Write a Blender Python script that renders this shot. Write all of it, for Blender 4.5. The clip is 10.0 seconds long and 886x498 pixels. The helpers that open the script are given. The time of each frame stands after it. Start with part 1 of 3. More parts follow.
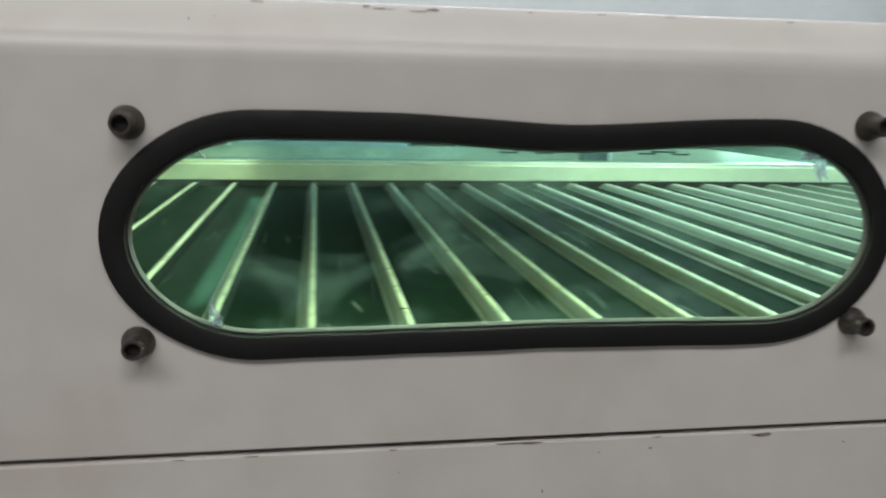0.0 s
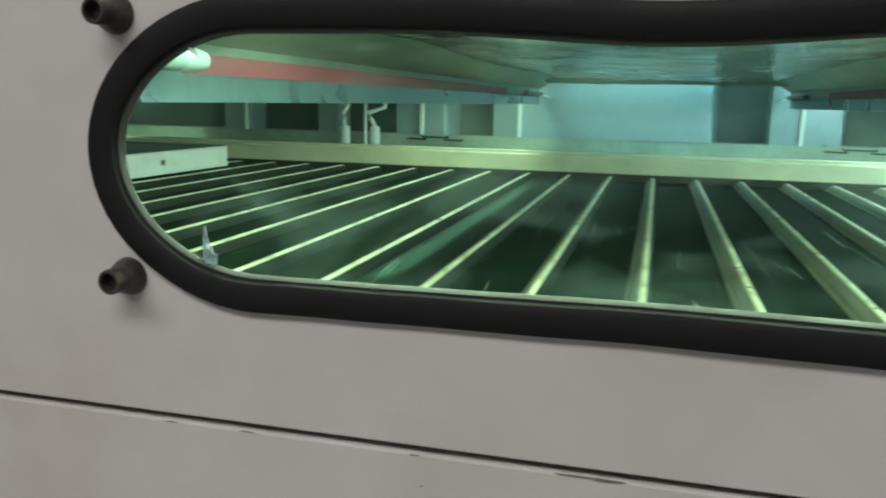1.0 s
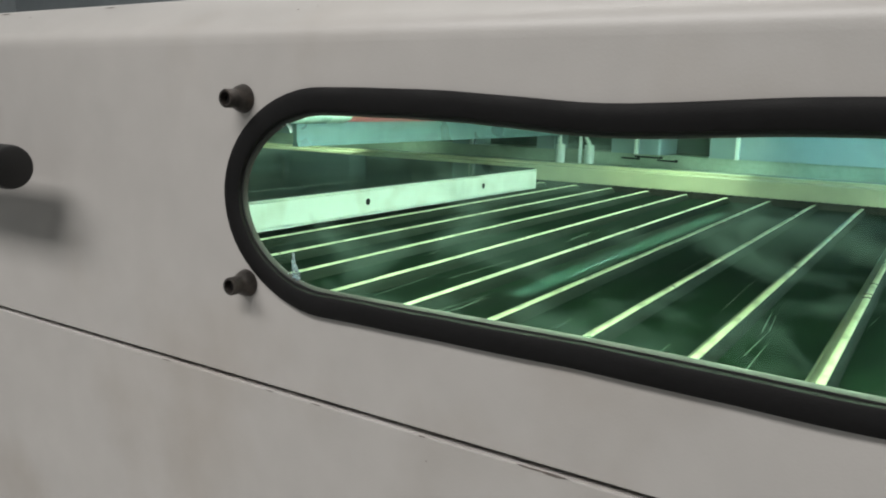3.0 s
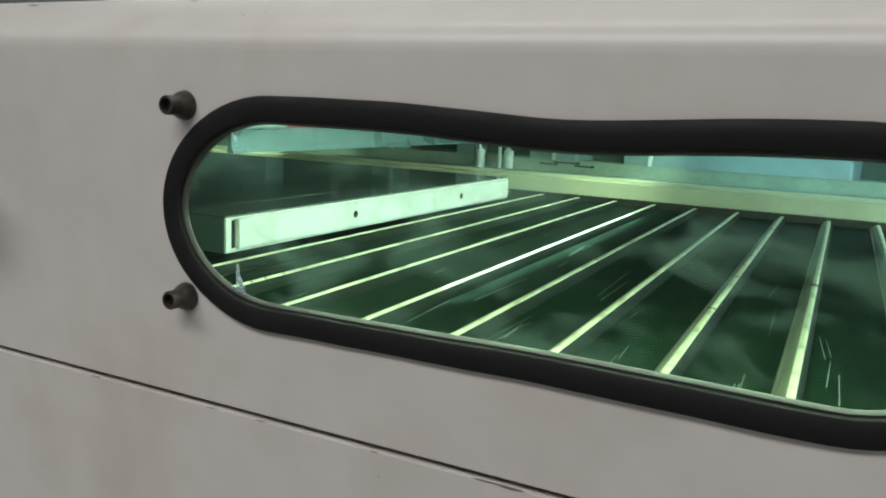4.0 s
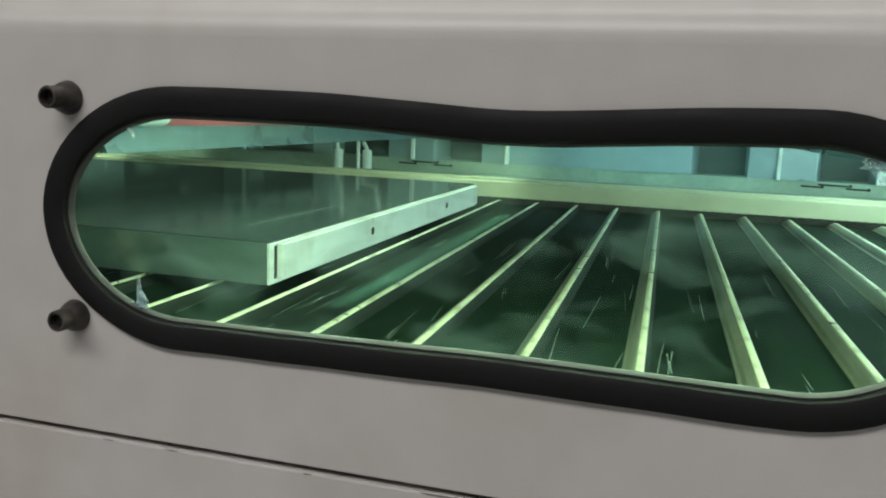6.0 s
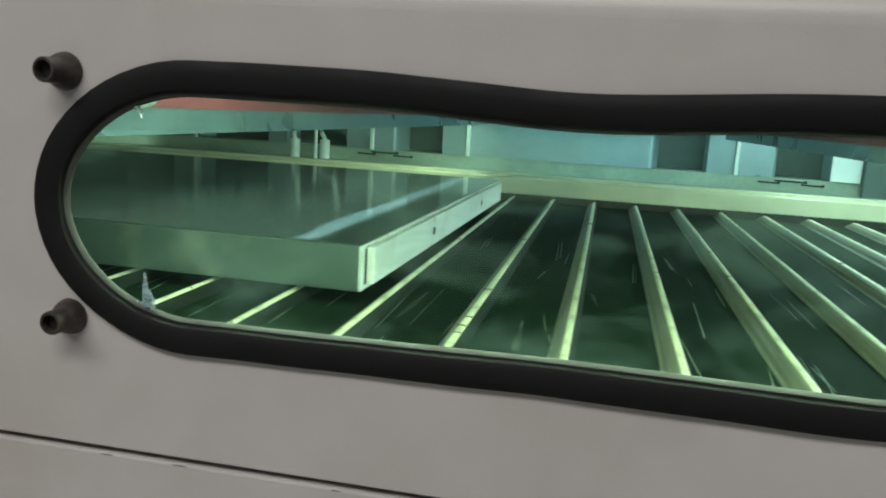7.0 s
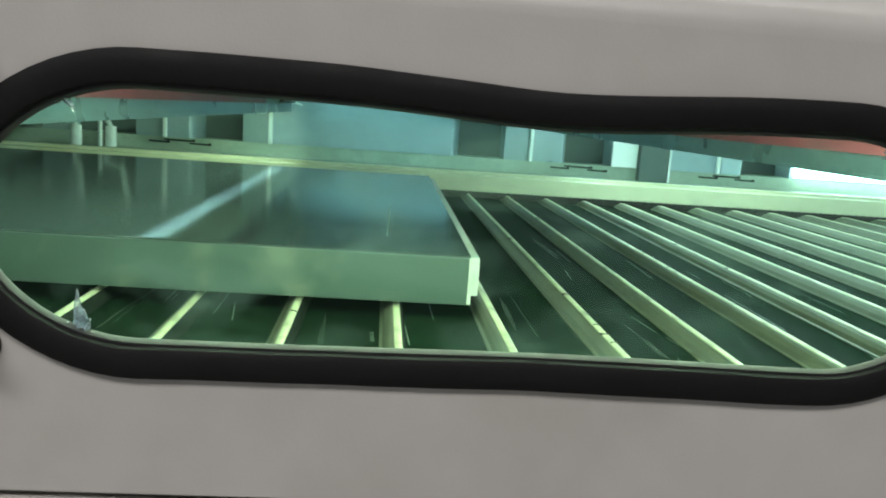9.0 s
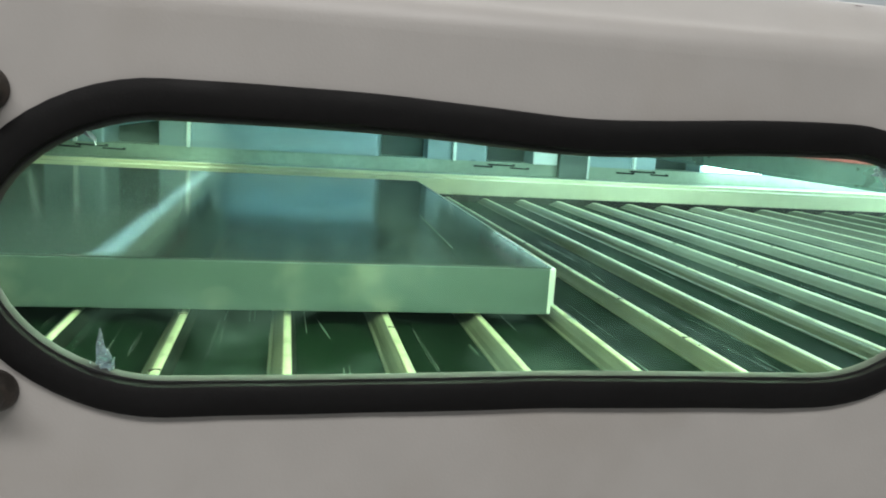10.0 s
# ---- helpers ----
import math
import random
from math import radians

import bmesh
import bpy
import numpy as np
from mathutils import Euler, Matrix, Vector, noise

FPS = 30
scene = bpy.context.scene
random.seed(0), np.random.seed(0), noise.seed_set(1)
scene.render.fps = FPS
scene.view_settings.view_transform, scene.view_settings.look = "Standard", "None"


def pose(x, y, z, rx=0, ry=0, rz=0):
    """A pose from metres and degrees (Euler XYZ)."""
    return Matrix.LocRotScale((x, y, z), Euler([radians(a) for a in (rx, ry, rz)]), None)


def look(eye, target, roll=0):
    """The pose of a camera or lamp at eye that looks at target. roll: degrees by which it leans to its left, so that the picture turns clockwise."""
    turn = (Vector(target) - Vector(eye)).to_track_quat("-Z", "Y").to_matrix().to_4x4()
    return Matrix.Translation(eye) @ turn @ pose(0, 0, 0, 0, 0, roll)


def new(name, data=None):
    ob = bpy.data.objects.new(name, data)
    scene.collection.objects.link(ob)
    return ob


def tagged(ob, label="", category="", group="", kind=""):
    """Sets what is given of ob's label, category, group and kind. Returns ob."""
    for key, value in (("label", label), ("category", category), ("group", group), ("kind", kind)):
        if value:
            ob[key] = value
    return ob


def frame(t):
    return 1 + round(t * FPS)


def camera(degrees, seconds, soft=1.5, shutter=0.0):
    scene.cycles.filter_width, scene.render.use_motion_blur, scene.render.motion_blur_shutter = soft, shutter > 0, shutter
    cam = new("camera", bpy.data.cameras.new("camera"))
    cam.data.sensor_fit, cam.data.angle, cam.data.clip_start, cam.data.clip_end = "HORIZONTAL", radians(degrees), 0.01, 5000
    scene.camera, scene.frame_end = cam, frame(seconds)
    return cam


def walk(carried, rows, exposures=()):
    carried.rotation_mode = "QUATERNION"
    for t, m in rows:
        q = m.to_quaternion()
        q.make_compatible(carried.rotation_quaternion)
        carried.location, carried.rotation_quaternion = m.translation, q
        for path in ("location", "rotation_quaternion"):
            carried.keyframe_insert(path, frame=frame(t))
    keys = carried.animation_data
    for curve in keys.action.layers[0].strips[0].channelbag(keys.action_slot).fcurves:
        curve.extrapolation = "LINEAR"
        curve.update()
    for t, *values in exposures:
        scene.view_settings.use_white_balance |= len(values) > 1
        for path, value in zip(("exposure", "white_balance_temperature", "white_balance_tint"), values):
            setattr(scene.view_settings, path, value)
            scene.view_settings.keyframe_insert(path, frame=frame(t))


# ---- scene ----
cam = camera(58.4, 10.0, 1.9, 0.4)
walk(cam, [
    (0.0, look((0.0747, -0.3365, 0.1039), (0.3090, 1.1130, -0.1769), 1.21)),
    (0.5, look((0.1561, -0.3014, 0.0760), (0.0251, 1.1667, -0.2021), 1.22)),
    (1.0, look((0.1810, -0.2419, 0.0646), (-0.1965, 1.1832, -0.2119), 1.13)),
    (1.5, look((0.2038, -0.2416, 0.0771), (-0.3539, 1.1236, -0.1973), 1.12)),
    (2.0, look((0.2527, -0.2233, 0.0834), (-0.4815, 1.0572, -0.1834), 1.04)),
    (2.5, look((0.2999, -0.2665, 0.0879), (-0.5332, 0.9505, -0.1856), 1.34)),
    (4.0, look((0.2777, -0.2811, 0.0953), (-0.3807, 1.0411, -0.1659), 2.60)),
    (4.5, look((0.2912, -0.2883, 0.0958), (-0.3274, 1.0534, -0.1634), 2.85)),
    (5.0, look((0.2818, -0.2901, 0.1025), (-0.2472, 1.0908, -0.1491), 2.46)),
    (5.5, look((0.2586, -0.2849, 0.0955), (-0.2016, 1.1214, -0.1506), 2.17)),
    (7.0, look((0.1944, -0.2597, 0.0853), (-0.0931, 1.1899, -0.1716), 3.43)),
    (7.5, look((0.1704, -0.2552, 0.0806), (-0.1008, 1.1962, -0.1839), 3.66)),
    (8.0, look((0.1596, -0.2541, 0.0811), (-0.0256, 1.2102, -0.1866), 4.00)),
    (8.5, look((0.1479, -0.2612, 0.0821), (0.1313, 1.2157, -0.1797), 3.86)),
    (9.0, look((0.1263, -0.2582, 0.0848), (0.2522, 1.2144, -0.1713), 4.12)),
    (9.5, look((0.1075, -0.2572, 0.0881), (0.3050, 1.2076, -0.1678), 3.76)),
    (10.0, look((0.0862, -0.2541, 0.0923), (0.3800, 1.1950, -0.1606), 3.57)),
], exposures=[(0.0, 0.0), (1.0, 0.05), (2.0, 0.13), (2.7, 0.15), (4.0, 0.02), (5.5, -0.10), (7.0, -0.15), (8.0, -0.12), (10.0, -0.06)])

# ---- world and lights ----
world = bpy.data.worlds.new("world")
scene.world = world
world.use_nodes = True
world.node_tree.nodes["Background"].inputs[0].default_value = (0.6, 0.65, 0.7, 1)
world.node_tree.nodes["Background"].inputs[1].default_value = 0.05

ROOM_LIGHT = 94.0
TUBE_LIGHT = 54.0
SLIT_LIGHT = 0.40


def area_lamp(name, m, sx, sy, power, color, spread=180):
    d = bpy.data.lights.new(name, "AREA")
    d.shape, d.size, d.size_y, d.energy, d.color = "RECTANGLE", sx, sy, power, color
    d.spread = radians(spread)
    ob = new(name, d)
    ob.matrix_world = m
    return ob


# two rows of ceiling luminaires in the hall, one before and one above the machine
area_lamp("hall_lamp", pose(-0.5, -1.9, 2.12), 3.0, 0.9, ROOM_LIGHT * 1.03, (1.0, 0.975, 0.95))
area_lamp("hall_lamp", pose(0.3, 0.6, 2.12), 3.0, 0.35, ROOM_LIGHT * 0.18, (1.0, 0.975, 0.95))
# unseen third row, added to brighten the hall wall behind the machine
area_lamp("hall_lamp", pose(0.3, 3.2, 2.12), 9.0, 0.35, ROOM_LIGHT * 1.9, (0.95, 0.98, 1.0))
# the slit of the first lamp hood throws a narrow line of light across the belt
area_lamp("slit_lamp", look((-0.068, 0.72, 0.060), (-0.043, 0.72, -0.0245)), 0.74, 0.017, SLIT_LIGHT * 0.8,
          (0.92, 0.97, 1.0), 9)


# a finer slit at the other side of that hood
area_lamp("slit_lamp", look((-0.688, 0.80, 0.050), (-0.690, 0.80, -0.0245)), 1.1, 0.0016, SLIT_LIGHT * 0.5, (0.92, 0.97, 1.0), 2)


# ---- materials ----
def mat(name, color, rough=0.5, metal=0.0, var=0.12, scale=6.0, fine=60.0, bump=0.0, bump_scale=300.0, spec=0.5,
        stain=None, stain_amount=0.0, stain_scale=3.0, rough_var=0.1, stretch=(1, 1, 1), coat=0.0):
    m = bpy.data.materials.new(name)
    m.use_nodes = True
    n, l = m.node_tree.nodes, m.node_tree.links
    b = n["Principled BSDF"]
    tc = n.new("ShaderNodeTexCoord")
    mp = n.new("ShaderNodeMapping")
    mp.inputs["Scale"].default_value = stretch
    l.new(tc.outputs["Object"], mp.inputs["Vector"])

    def noise_tex(s, det=4):
        t = n.new("ShaderNodeTexNoise")
        t.inputs["Scale"].default_value, t.inputs["Detail"].default_value = s, det
        l.new(mp.outputs["Vector"], t.inputs["Vector"])
        return t.outputs["Fac"]

    def ramp(src, lo, hi, a, c):
        r = n.new("ShaderNodeMapRange")
        r.inputs[1].default_value, r.inputs[2].default_value = lo, hi
        r.inputs[3].default_value, r.inputs[4].default_value = a, c
        l.new(src, r.inputs[0])
        return r.outputs[0]

    def mult(a, c):
        x = n.new("ShaderNodeMath")
        x.operation = "MULTIPLY"
        l.new(a, x.inputs[0])
        l.new(c, x.inputs[1])
        return x.outputs[0]

    big, small = noise_tex(scale), noise_tex(fine, 3)
    v = mult(ramp(big, 0.3, 0.7, 1 - var, 1 + var), ramp(small, 0.3, 0.7, 1 - var * 0.5, 1 + var * 0.5))
    hsv = n.new("ShaderNodeHueSaturation")
    hsv.inputs["Color"].default_value = (*color, 1)
    l.new(v, hsv.inputs["Value"])
    out = hsv.outputs["Color"]
    if stain:
        mx = n.new("ShaderNodeMix")
        mx.data_type = "RGBA"
        l.new(ramp(noise_tex(stain_scale, 6), 0.52, 0.75, 0, stain_amount), mx.inputs[0])
        l.new(out, mx.inputs[6])
        mx.inputs[7].default_value = (*stain, 1)
        out = mx.outputs[2]
    l.new(out, b.inputs["Base Color"])
    l.new(ramp(big, 0.3, 0.7, max(rough - rough_var, 0.02), min(rough + rough_var, 1)), b.inputs["Roughness"])
    b.inputs["Metallic"].default_value = metal
    b.inputs["Specular IOR Level"].default_value = spec
    b.inputs["Coat Weight"].default_value = coat
    if bump:
        bp = n.new("ShaderNodeBump")
        bp.inputs["Strength"].default_value, bp.inputs["Distance"].default_value = bump, 0.001
        l.new(noise_tex(bump_scale, 2), bp.inputs["Height"])
        l.new(bp.outputs["Normal"], b.inputs["Normal"])
    return m


def glow(name, color, strength):
    m = bpy.data.materials.new(name)
    m.use_nodes = True
    b = m.node_tree.nodes["Principled BSDF"]
    b.inputs["Base Color"].default_value = (0.8, 0.85, 0.85, 1)
    b.inputs["Emission Color"].default_value = (*color, 1)
    b.inputs["Emission Strength"].default_value = strength
    return m


def tinted_glass():
    m = bpy.data.materials.new("green_safety_glass")
    m.use_nodes = True
    n, l = m.node_tree.nodes, m.node_tree.links
    n.remove(n["Principled BSDF"])
    out = n["Material Output"]
    tr, gl, df = (n.new("ShaderNodeBsdf" + k) for k in ("Transparent", "Glossy", "Diffuse"))
    tr.inputs[0].default_value = (0.52, 0.87, 0.79, 1)
    gl.inputs[0].default_value = (1, 1, 1, 1)
    gl.inputs[1].default_value = 0.03
    df.inputs[0].default_value = (0.36, 0.74, 0.50, 1)
    lw = n.new("ShaderNodeLayerWeight")
    lw.inputs[0].default_value = 0.12
    tc = n.new("ShaderNodeTexCoord")
    mp = n.new("ShaderNodeMapping")
    mp.inputs["Scale"].default_value = (1, 1, 2.4)
    mp.inputs["Rotation"].default_value = (0, 0.5, 0)
    t = n.new("ShaderNodeTexNoise")
    t.inputs["Scale"].default_value, t.inputs["Detail"].default_value = 20, 6
    t.inputs["Distortion"].default_value = 0.8
    r = n.new("ShaderNodeMapRange")
    r.inputs[1].default_value, r.inputs[2].default_value, r.inputs[3].default_value, r.inputs[4].default_value = 0.50, 0.76, 0.016, 0.26
    m1, m2 = n.new("ShaderNodeMixShader"), n.new("ShaderNodeMixShader")
    l.new(tc.outputs["Object"], mp.inputs[0])
    l.new(mp.outputs[0], t.inputs["Vector"])
    l.new(t.outputs["Fac"], r.inputs[0])
    l.new(r.outputs[0], m1.inputs[0])
    l.new(tr.outputs[0], m1.inputs[1])
    l.new(df.outputs[0], m1.inputs[2])
    ml = n.new("ShaderNodeMath")
    ml.operation = "MULTIPLY"
    ml.inputs[1].default_value = 0.5
    l.new(lw.outputs["Fresnel"], ml.inputs[0])
    l.new(ml.outputs[0], m2.inputs[0])
    l.new(m1.outputs[0], m2.inputs[1])
    l.new(gl.outputs[0], m2.inputs[2])
    l.new(m2.outputs[0], out.inputs[0])
    return m


PAINT = mat("worn_beige_paint", (0.45, 0.43, 0.41), 0.42, var=0.05, scale=5, fine=40, bump=0.06, bump_scale=900,
            stain=(0.34, 0.30, 0.26), stain_amount=0.6, stain_scale=8)
CHIP = mat("chipped_paint_primer", (0.17, 0.145, 0.13), 0.8, var=0.3, scale=200, fine=900)
RUBBER = mat("black_rubber", (0.006, 0.0058, 0.006), 0.62, var=0.2, scale=30, fine=300, bump=0.1, bump_scale=1200, spec=0.2)
BLACKENED = mat("oxidised_steel", (0.055, 0.048, 0.043), 0.45, 0.4, var=0.35, scale=120, fine=700, bump=0.15, bump_scale=900,
                stain=(0.12, 0.09, 0.07), stain_amount=0.5, stain_scale=200)
SOCKET = mat("socket_shade", (0.008, 0.007, 0.007), 0.9)
BEAD = mat("grey_glazing_bead", (0.028, 0.030, 0.030), 0.5, var=0.2, scale=60, fine=400)
GRIP = mat("black_plastic", (0.009, 0.0085, 0.0085), 0.6, var=0.2, bump=0.1, bump_scale=1500)
GLASS = tinted_glass()
SEALANT = mat("white_sealant", (0.38, 0.54, 0.58), 0.35, var=0.3, scale=200, fine=900, bump=0.6, bump_scale=500)


def patchy(m, lo, hi, scale):
    """Uneven see-through thickness of a dried film."""
    n, l = m.node_tree.nodes, m.node_tree.links
    tc, t, r = n.new("ShaderNodeTexCoord"), n.new("ShaderNodeTexNoise"), n.new("ShaderNodeMapRange")
    t.inputs["Scale"].default_value, t.inputs["Detail"].default_value = scale, 5
    r.inputs[1].default_value, r.inputs[2].default_value, r.inputs[3].default_value, r.inputs[4].default_value = 0.35, 0.68, lo, hi
    l.new(tc.outputs["Object"], t.inputs["Vector"])
    l.new(t.outputs["Fac"], r.inputs[0])
    l.new(r.outputs[0], n["Principled BSDF"].inputs["Alpha"])


patchy(SEALANT, 0.12, 0.75, 260)
# slat colours carry light: tops pale as lit, body and side dark as shaded
SLAT = mat("grimy_shaded_slat_steel", (0.030, 0.036, 0.028), 0.65, 0.0, var=0.12, scale=9, fine=120, bump=0.15, bump_scale=350,
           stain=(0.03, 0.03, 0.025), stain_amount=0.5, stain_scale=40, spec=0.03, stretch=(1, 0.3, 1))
SLAT_TOP = mat("worn_lit_slat_lacquer", (0.85, 0.82, 0.56), 0.4, 0.0, var=0.08, scale=14, fine=200, bump=0.3, bump_scale=250,
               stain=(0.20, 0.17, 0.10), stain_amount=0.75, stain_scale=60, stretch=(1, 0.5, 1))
SLAT_SIDE = mat("worn_shaded_slat_side", (0.18, 0.18, 0.13), 0.45, 0.0, var=0.2, scale=12, fine=160, bump=0.2, bump_scale=300,
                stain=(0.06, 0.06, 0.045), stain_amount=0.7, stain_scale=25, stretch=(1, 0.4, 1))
RUBBED = mat("rubbed_belt_streak", (0.22, 0.26, 0.23), 0.6, var=0.3, scale=50)
patchy(RUBBED, 0.03, 0.36, 45)
SCUFF = mat("pale_scuff", (0.34, 0.37, 0.33), 0.6, var=0.3, scale=50)
BED = mat("scuffed_dark_rubber", (0.008, 0.019, 0.010), 0.7, 0.0, spec=0.04, var=0.45, scale=11, fine=70,
          stain=(0.035, 0.050, 0.036), stain_amount=0.45, stain_scale=26, rough_var=0.12, stretch=(1.6, 0.5, 1))
RAIL = mat("cream_rail_paint", (0.88, 0.84, 0.58), 0.4, var=0.05, scale=4, fine=50, stain=(0.5, 0.48, 0.33), stain_amount=0.4,
           stain_scale=8)
WALL = mat("grey_blue_sheet", (0.32, 0.405, 0.45), 0.35, 0.2, var=0.08, scale=3, fine=30, bump=0.05, bump_scale=60)
# dark steel, also the shade colour of the back wall's recesses
DARKWALL = mat("dark_sheet_and_shade", (0.10, 0.125, 0.12), 0.5, 0.2, var=0.2, scale=6, fine=60)
STRIP = mat("white_edge_strip", (0.93, 0.95, 0.95), 0.35, var=0.04)
LEDGE = mat("dusty_ledge", (0.40, 0.46, 0.38), 0.6, var=0.15, scale=8, fine=90, stain=(0.26, 0.28, 0.20), stain_amount=0.5)
HOOD = mat("galvanised_hood", (0.25, 0.30, 0.26), 0.38, 0.3, var=0.15, scale=9, fine=60, bump=0.25, bump_scale=25)
CHROME = mat("crumpled_reflector_foil", (0.20, 0.29, 0.33), 0.32, 0.45, var=0.15, scale=14, fine=120, bump=0.35, bump_scale=38)
FILM = mat("crumpled_grey_film", (0.21, 0.25, 0.25), 0.2, 0.5, var=0.15, scale=14, fine=90, bump=0.4, bump_scale=45)
RED = mat("red_silicone_strip", (0.38, 0.10, 0.13), 0.55, var=0.12, scale=20, fine=120)
DOOR_FACE = mat("dark_glossy_laminate", (0.085, 0.105, 0.108), 0.125, 0.0, var=0.15, scale=4, fine=30, bump=0.0,
                coat=0.1, rough_var=0.03, spec=0.55)
# pale edges in two tones: bright lit end, long edges darkened as in shade
DOOR_END = mat("lit_white_edge_band", (0.90, 0.90, 0.84), 0.35, var=0.04, scale=9, fine=80, stain=(0.6, 0.58, 0.45), stain_amount=0.5,
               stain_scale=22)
DOOR_EDGE = mat("shaded_edge_lacquer", (0.112, 0.155, 0.142), 0.42, var=0.05, scale=7, fine=60, stain=(0.5, 0.5, 0.4), stain_amount=0.4,
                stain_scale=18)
HOLE = mat("shadowed_bore", (0.02, 0.02, 0.02), 0.9)
ROOMPAINT = mat("hall_wall_paint", (0.60, 0.63, 0.64), 0.8, var=0.06, scale=1.5, fine=20)
CONCRETE = mat("hall_concrete", (0.30, 0.30, 0.29), 0.75, var=0.15, scale=1.2, fine=25)
TUBE = glow("lamp_tube_glow", (0.90, 0.98, 1.0), TUBE_LIGHT)
TUBE_DIM = glow("dim_lamp_tube_glow", (1.0, 0.98, 0.76), TUBE_LIGHT * 0.36)
TUBE_MID = glow("middle_lamp_tube_glow", (0.92, 0.98, 1.0), TUBE_LIGHT * 0.36)
FILL = glow("fill_lamp_glow", (1.0, 0.96, 0.68), 34.0)
BLUE = glow("blue_lamp_glow", (0.64, 0.90, 1.0), 25.0)
PANEL = glow("bright_wall_glow", (0.95, 1.0, 0.97), 13.0)
CERAMIC = mat("white_lamp_ceramic", (0.42, 0.52, 0.56), 0.3, var=0.08, scale=40, fine=300)
DARKROD = mat("dark_latch_rod", (0.02, 0.025, 0.025), 0.5, 0.3)


# ---- mesh helpers ----
def mesh_of(bm, name, material, smooth=False):
    bmesh.ops.recalc_face_normals(bm, faces=bm.faces[:])
    me = bpy.data.meshes.new(name)
    bm.to_mesh(me)
    bm.free()
    me.materials.append(material)
    if smooth:
        for p in me.polygons:
            p.use_smooth = True
        me.set_sharp_from_angle(angle=radians(35))
    return me


def part(name, bm, material, parent, label="", smooth=False):
    ob = new(name, mesh_of(bm, name, material, smooth))
    if parent:
        ob.parent = parent
    if label:
        ob["label"] = label
    return ob


def box(x0, x1, y0, y1, z0, z1, bev=0.0, bm=None):
    bm = bm or bmesh.new()
    vs = bmesh.ops.create_cube(bm, size=1)["verts"]
    for v in vs:
        v.co = Vector(((x0 + x1) / 2 + v.co.x * (x1 - x0), (y0 + y1) / 2 + v.co.y * (y1 - y0), (z0 + z1) / 2 + v.co.z * (z1 - z0)))
    if bev:
        es = list({e for v in vs for e in v.link_edges})
        bmesh.ops.bevel(bm, geom=es, offset=bev, segments=2, profile=0.5, affect="EDGES")
    return bm


def lathe(profile, axis, n=28, bm=None):
    """profile: (radius, distance along the axis); axis: a pose whose z is the axis."""
    bm = bm or bmesh.new()
    rings = []
    for r, d in profile:
        rings.append([bm.verts.new(axis @ Vector((r * math.cos(2 * math.pi * i / n), r * math.sin(2 * math.pi * i / n), d)))
                      for i in range(n)])
    for a, b in zip(rings, rings[1:]):
        for i in range(n):
            bm.faces.new((a[i], a[(i + 1) % n], b[(i + 1) % n], b[i]))
    bm.faces.new(rings[0])
    bm.faces.new(rings[-1])
    return bm


def prism(profile, x0, x1, axis="x", bm=None):
    """A closed section carried along x (points y, z) or along y (points x, z)."""
    bm = bm or bmesh.new()
    put = (lambda u, a, b: Vector((u, a, b))) if axis == "x" else (lambda u, a, b: Vector((a, u, b)))
    lo = [bm.verts.new(put(x0, a, b)) for a, b in profile]
    hi = [bm.verts.new(put(x1, a, b)) for a, b in profile]
    n = len(profile)
    for i in range(n):
        bm.faces.new((lo[i], lo[(i + 1) % n], hi[(i + 1) % n], hi[i]))
    bm.faces.new(lo)
    bm.faces.new(hi)
    return bm


def tube_along(points, r, n=10, bm=None):
    bm = bm or bmesh.new()
    rings = []
    for i, p in enumerate(points):
        p = Vector(p)
        d = (Vector(points[min(i + 1, len(points) - 1)]) - Vector(points[max(i - 1, 0)])).normalized()
        q = d.to_track_quat("Z", "Y")
        rings.append([bm.verts.new(p + q @ Vector((r * math.cos(2 * math.pi * k / n), r * math.sin(2 * math.pi * k / n), 0)))
                      for k in range(n)])
    for a, b in zip(rings, rings[1:]):
        for k in range(n):
            bm.faces.new((a[k], a[(k + 1) % n], b[(k + 1) % n], b[k]))
    bm.faces.new(rings[0])
    bm.faces.new(rings[-1])
    return bm


# ---- the window's outline: a long oval whose upper edge sags a little ----
OVAL_Z, OVAL_L, OVAL_R = 0.0443, 0.050, 0.284


def oval(grow, n_cap=28, n_side=26, sag=0.004):
    """Points (x, z) of the seal's outer edge, moved outwards by grow."""
    pts = []
    rx_l, rx_r, rz = 0.0635 + grow, 0.0615 + grow, 0.0532 + grow

    def cap(cx, rx, a0, a1):
        for i in range(n_cap + 1):
            a = a0 + (a1 - a0) * i / n_cap
            c, s = math.cos(a), math.sin(a)
            pts.append((cx + rx * math.copysign(abs(c) ** 1.04, c), OVAL_Z + rz * math.copysign(abs(s) ** 1.04, s)))

    cap(OVAL_R, rx_r, -math.pi / 2, math.pi / 2)
    for i in range(1, n_side):
        pts.append((OVAL_R + (OVAL_L - OVAL_R) * i / n_side, OVAL_Z + rz))
    cap(OVAL_L, rx_l, math.pi / 2, math.pi * 1.5)
    for i in range(1, n_side):
        pts.append((OVAL_L + (OVAL_R - OVAL_L) * i / n_side, OVAL_Z - rz))
    out = []
    for x, z in pts:
        if z > OVAL_Z:
            z -= sag * math.exp(-((x - 0.186) / 0.05) ** 2) * min(1, (z - OVAL_Z) / 0.04)
        else:
            z += 0.0013 * math.exp(-((x - 0.19) / 0.07) ** 2) * min(1, (OVAL_Z - z) / 0.04)
        out.append((x, z))
    return out


# ---- machine cover: sheet with the window, seal, pane, screws, handle ----
COVER_X0, COVER_X1, SEAM_Z = -3.05, 3.7, -0.051


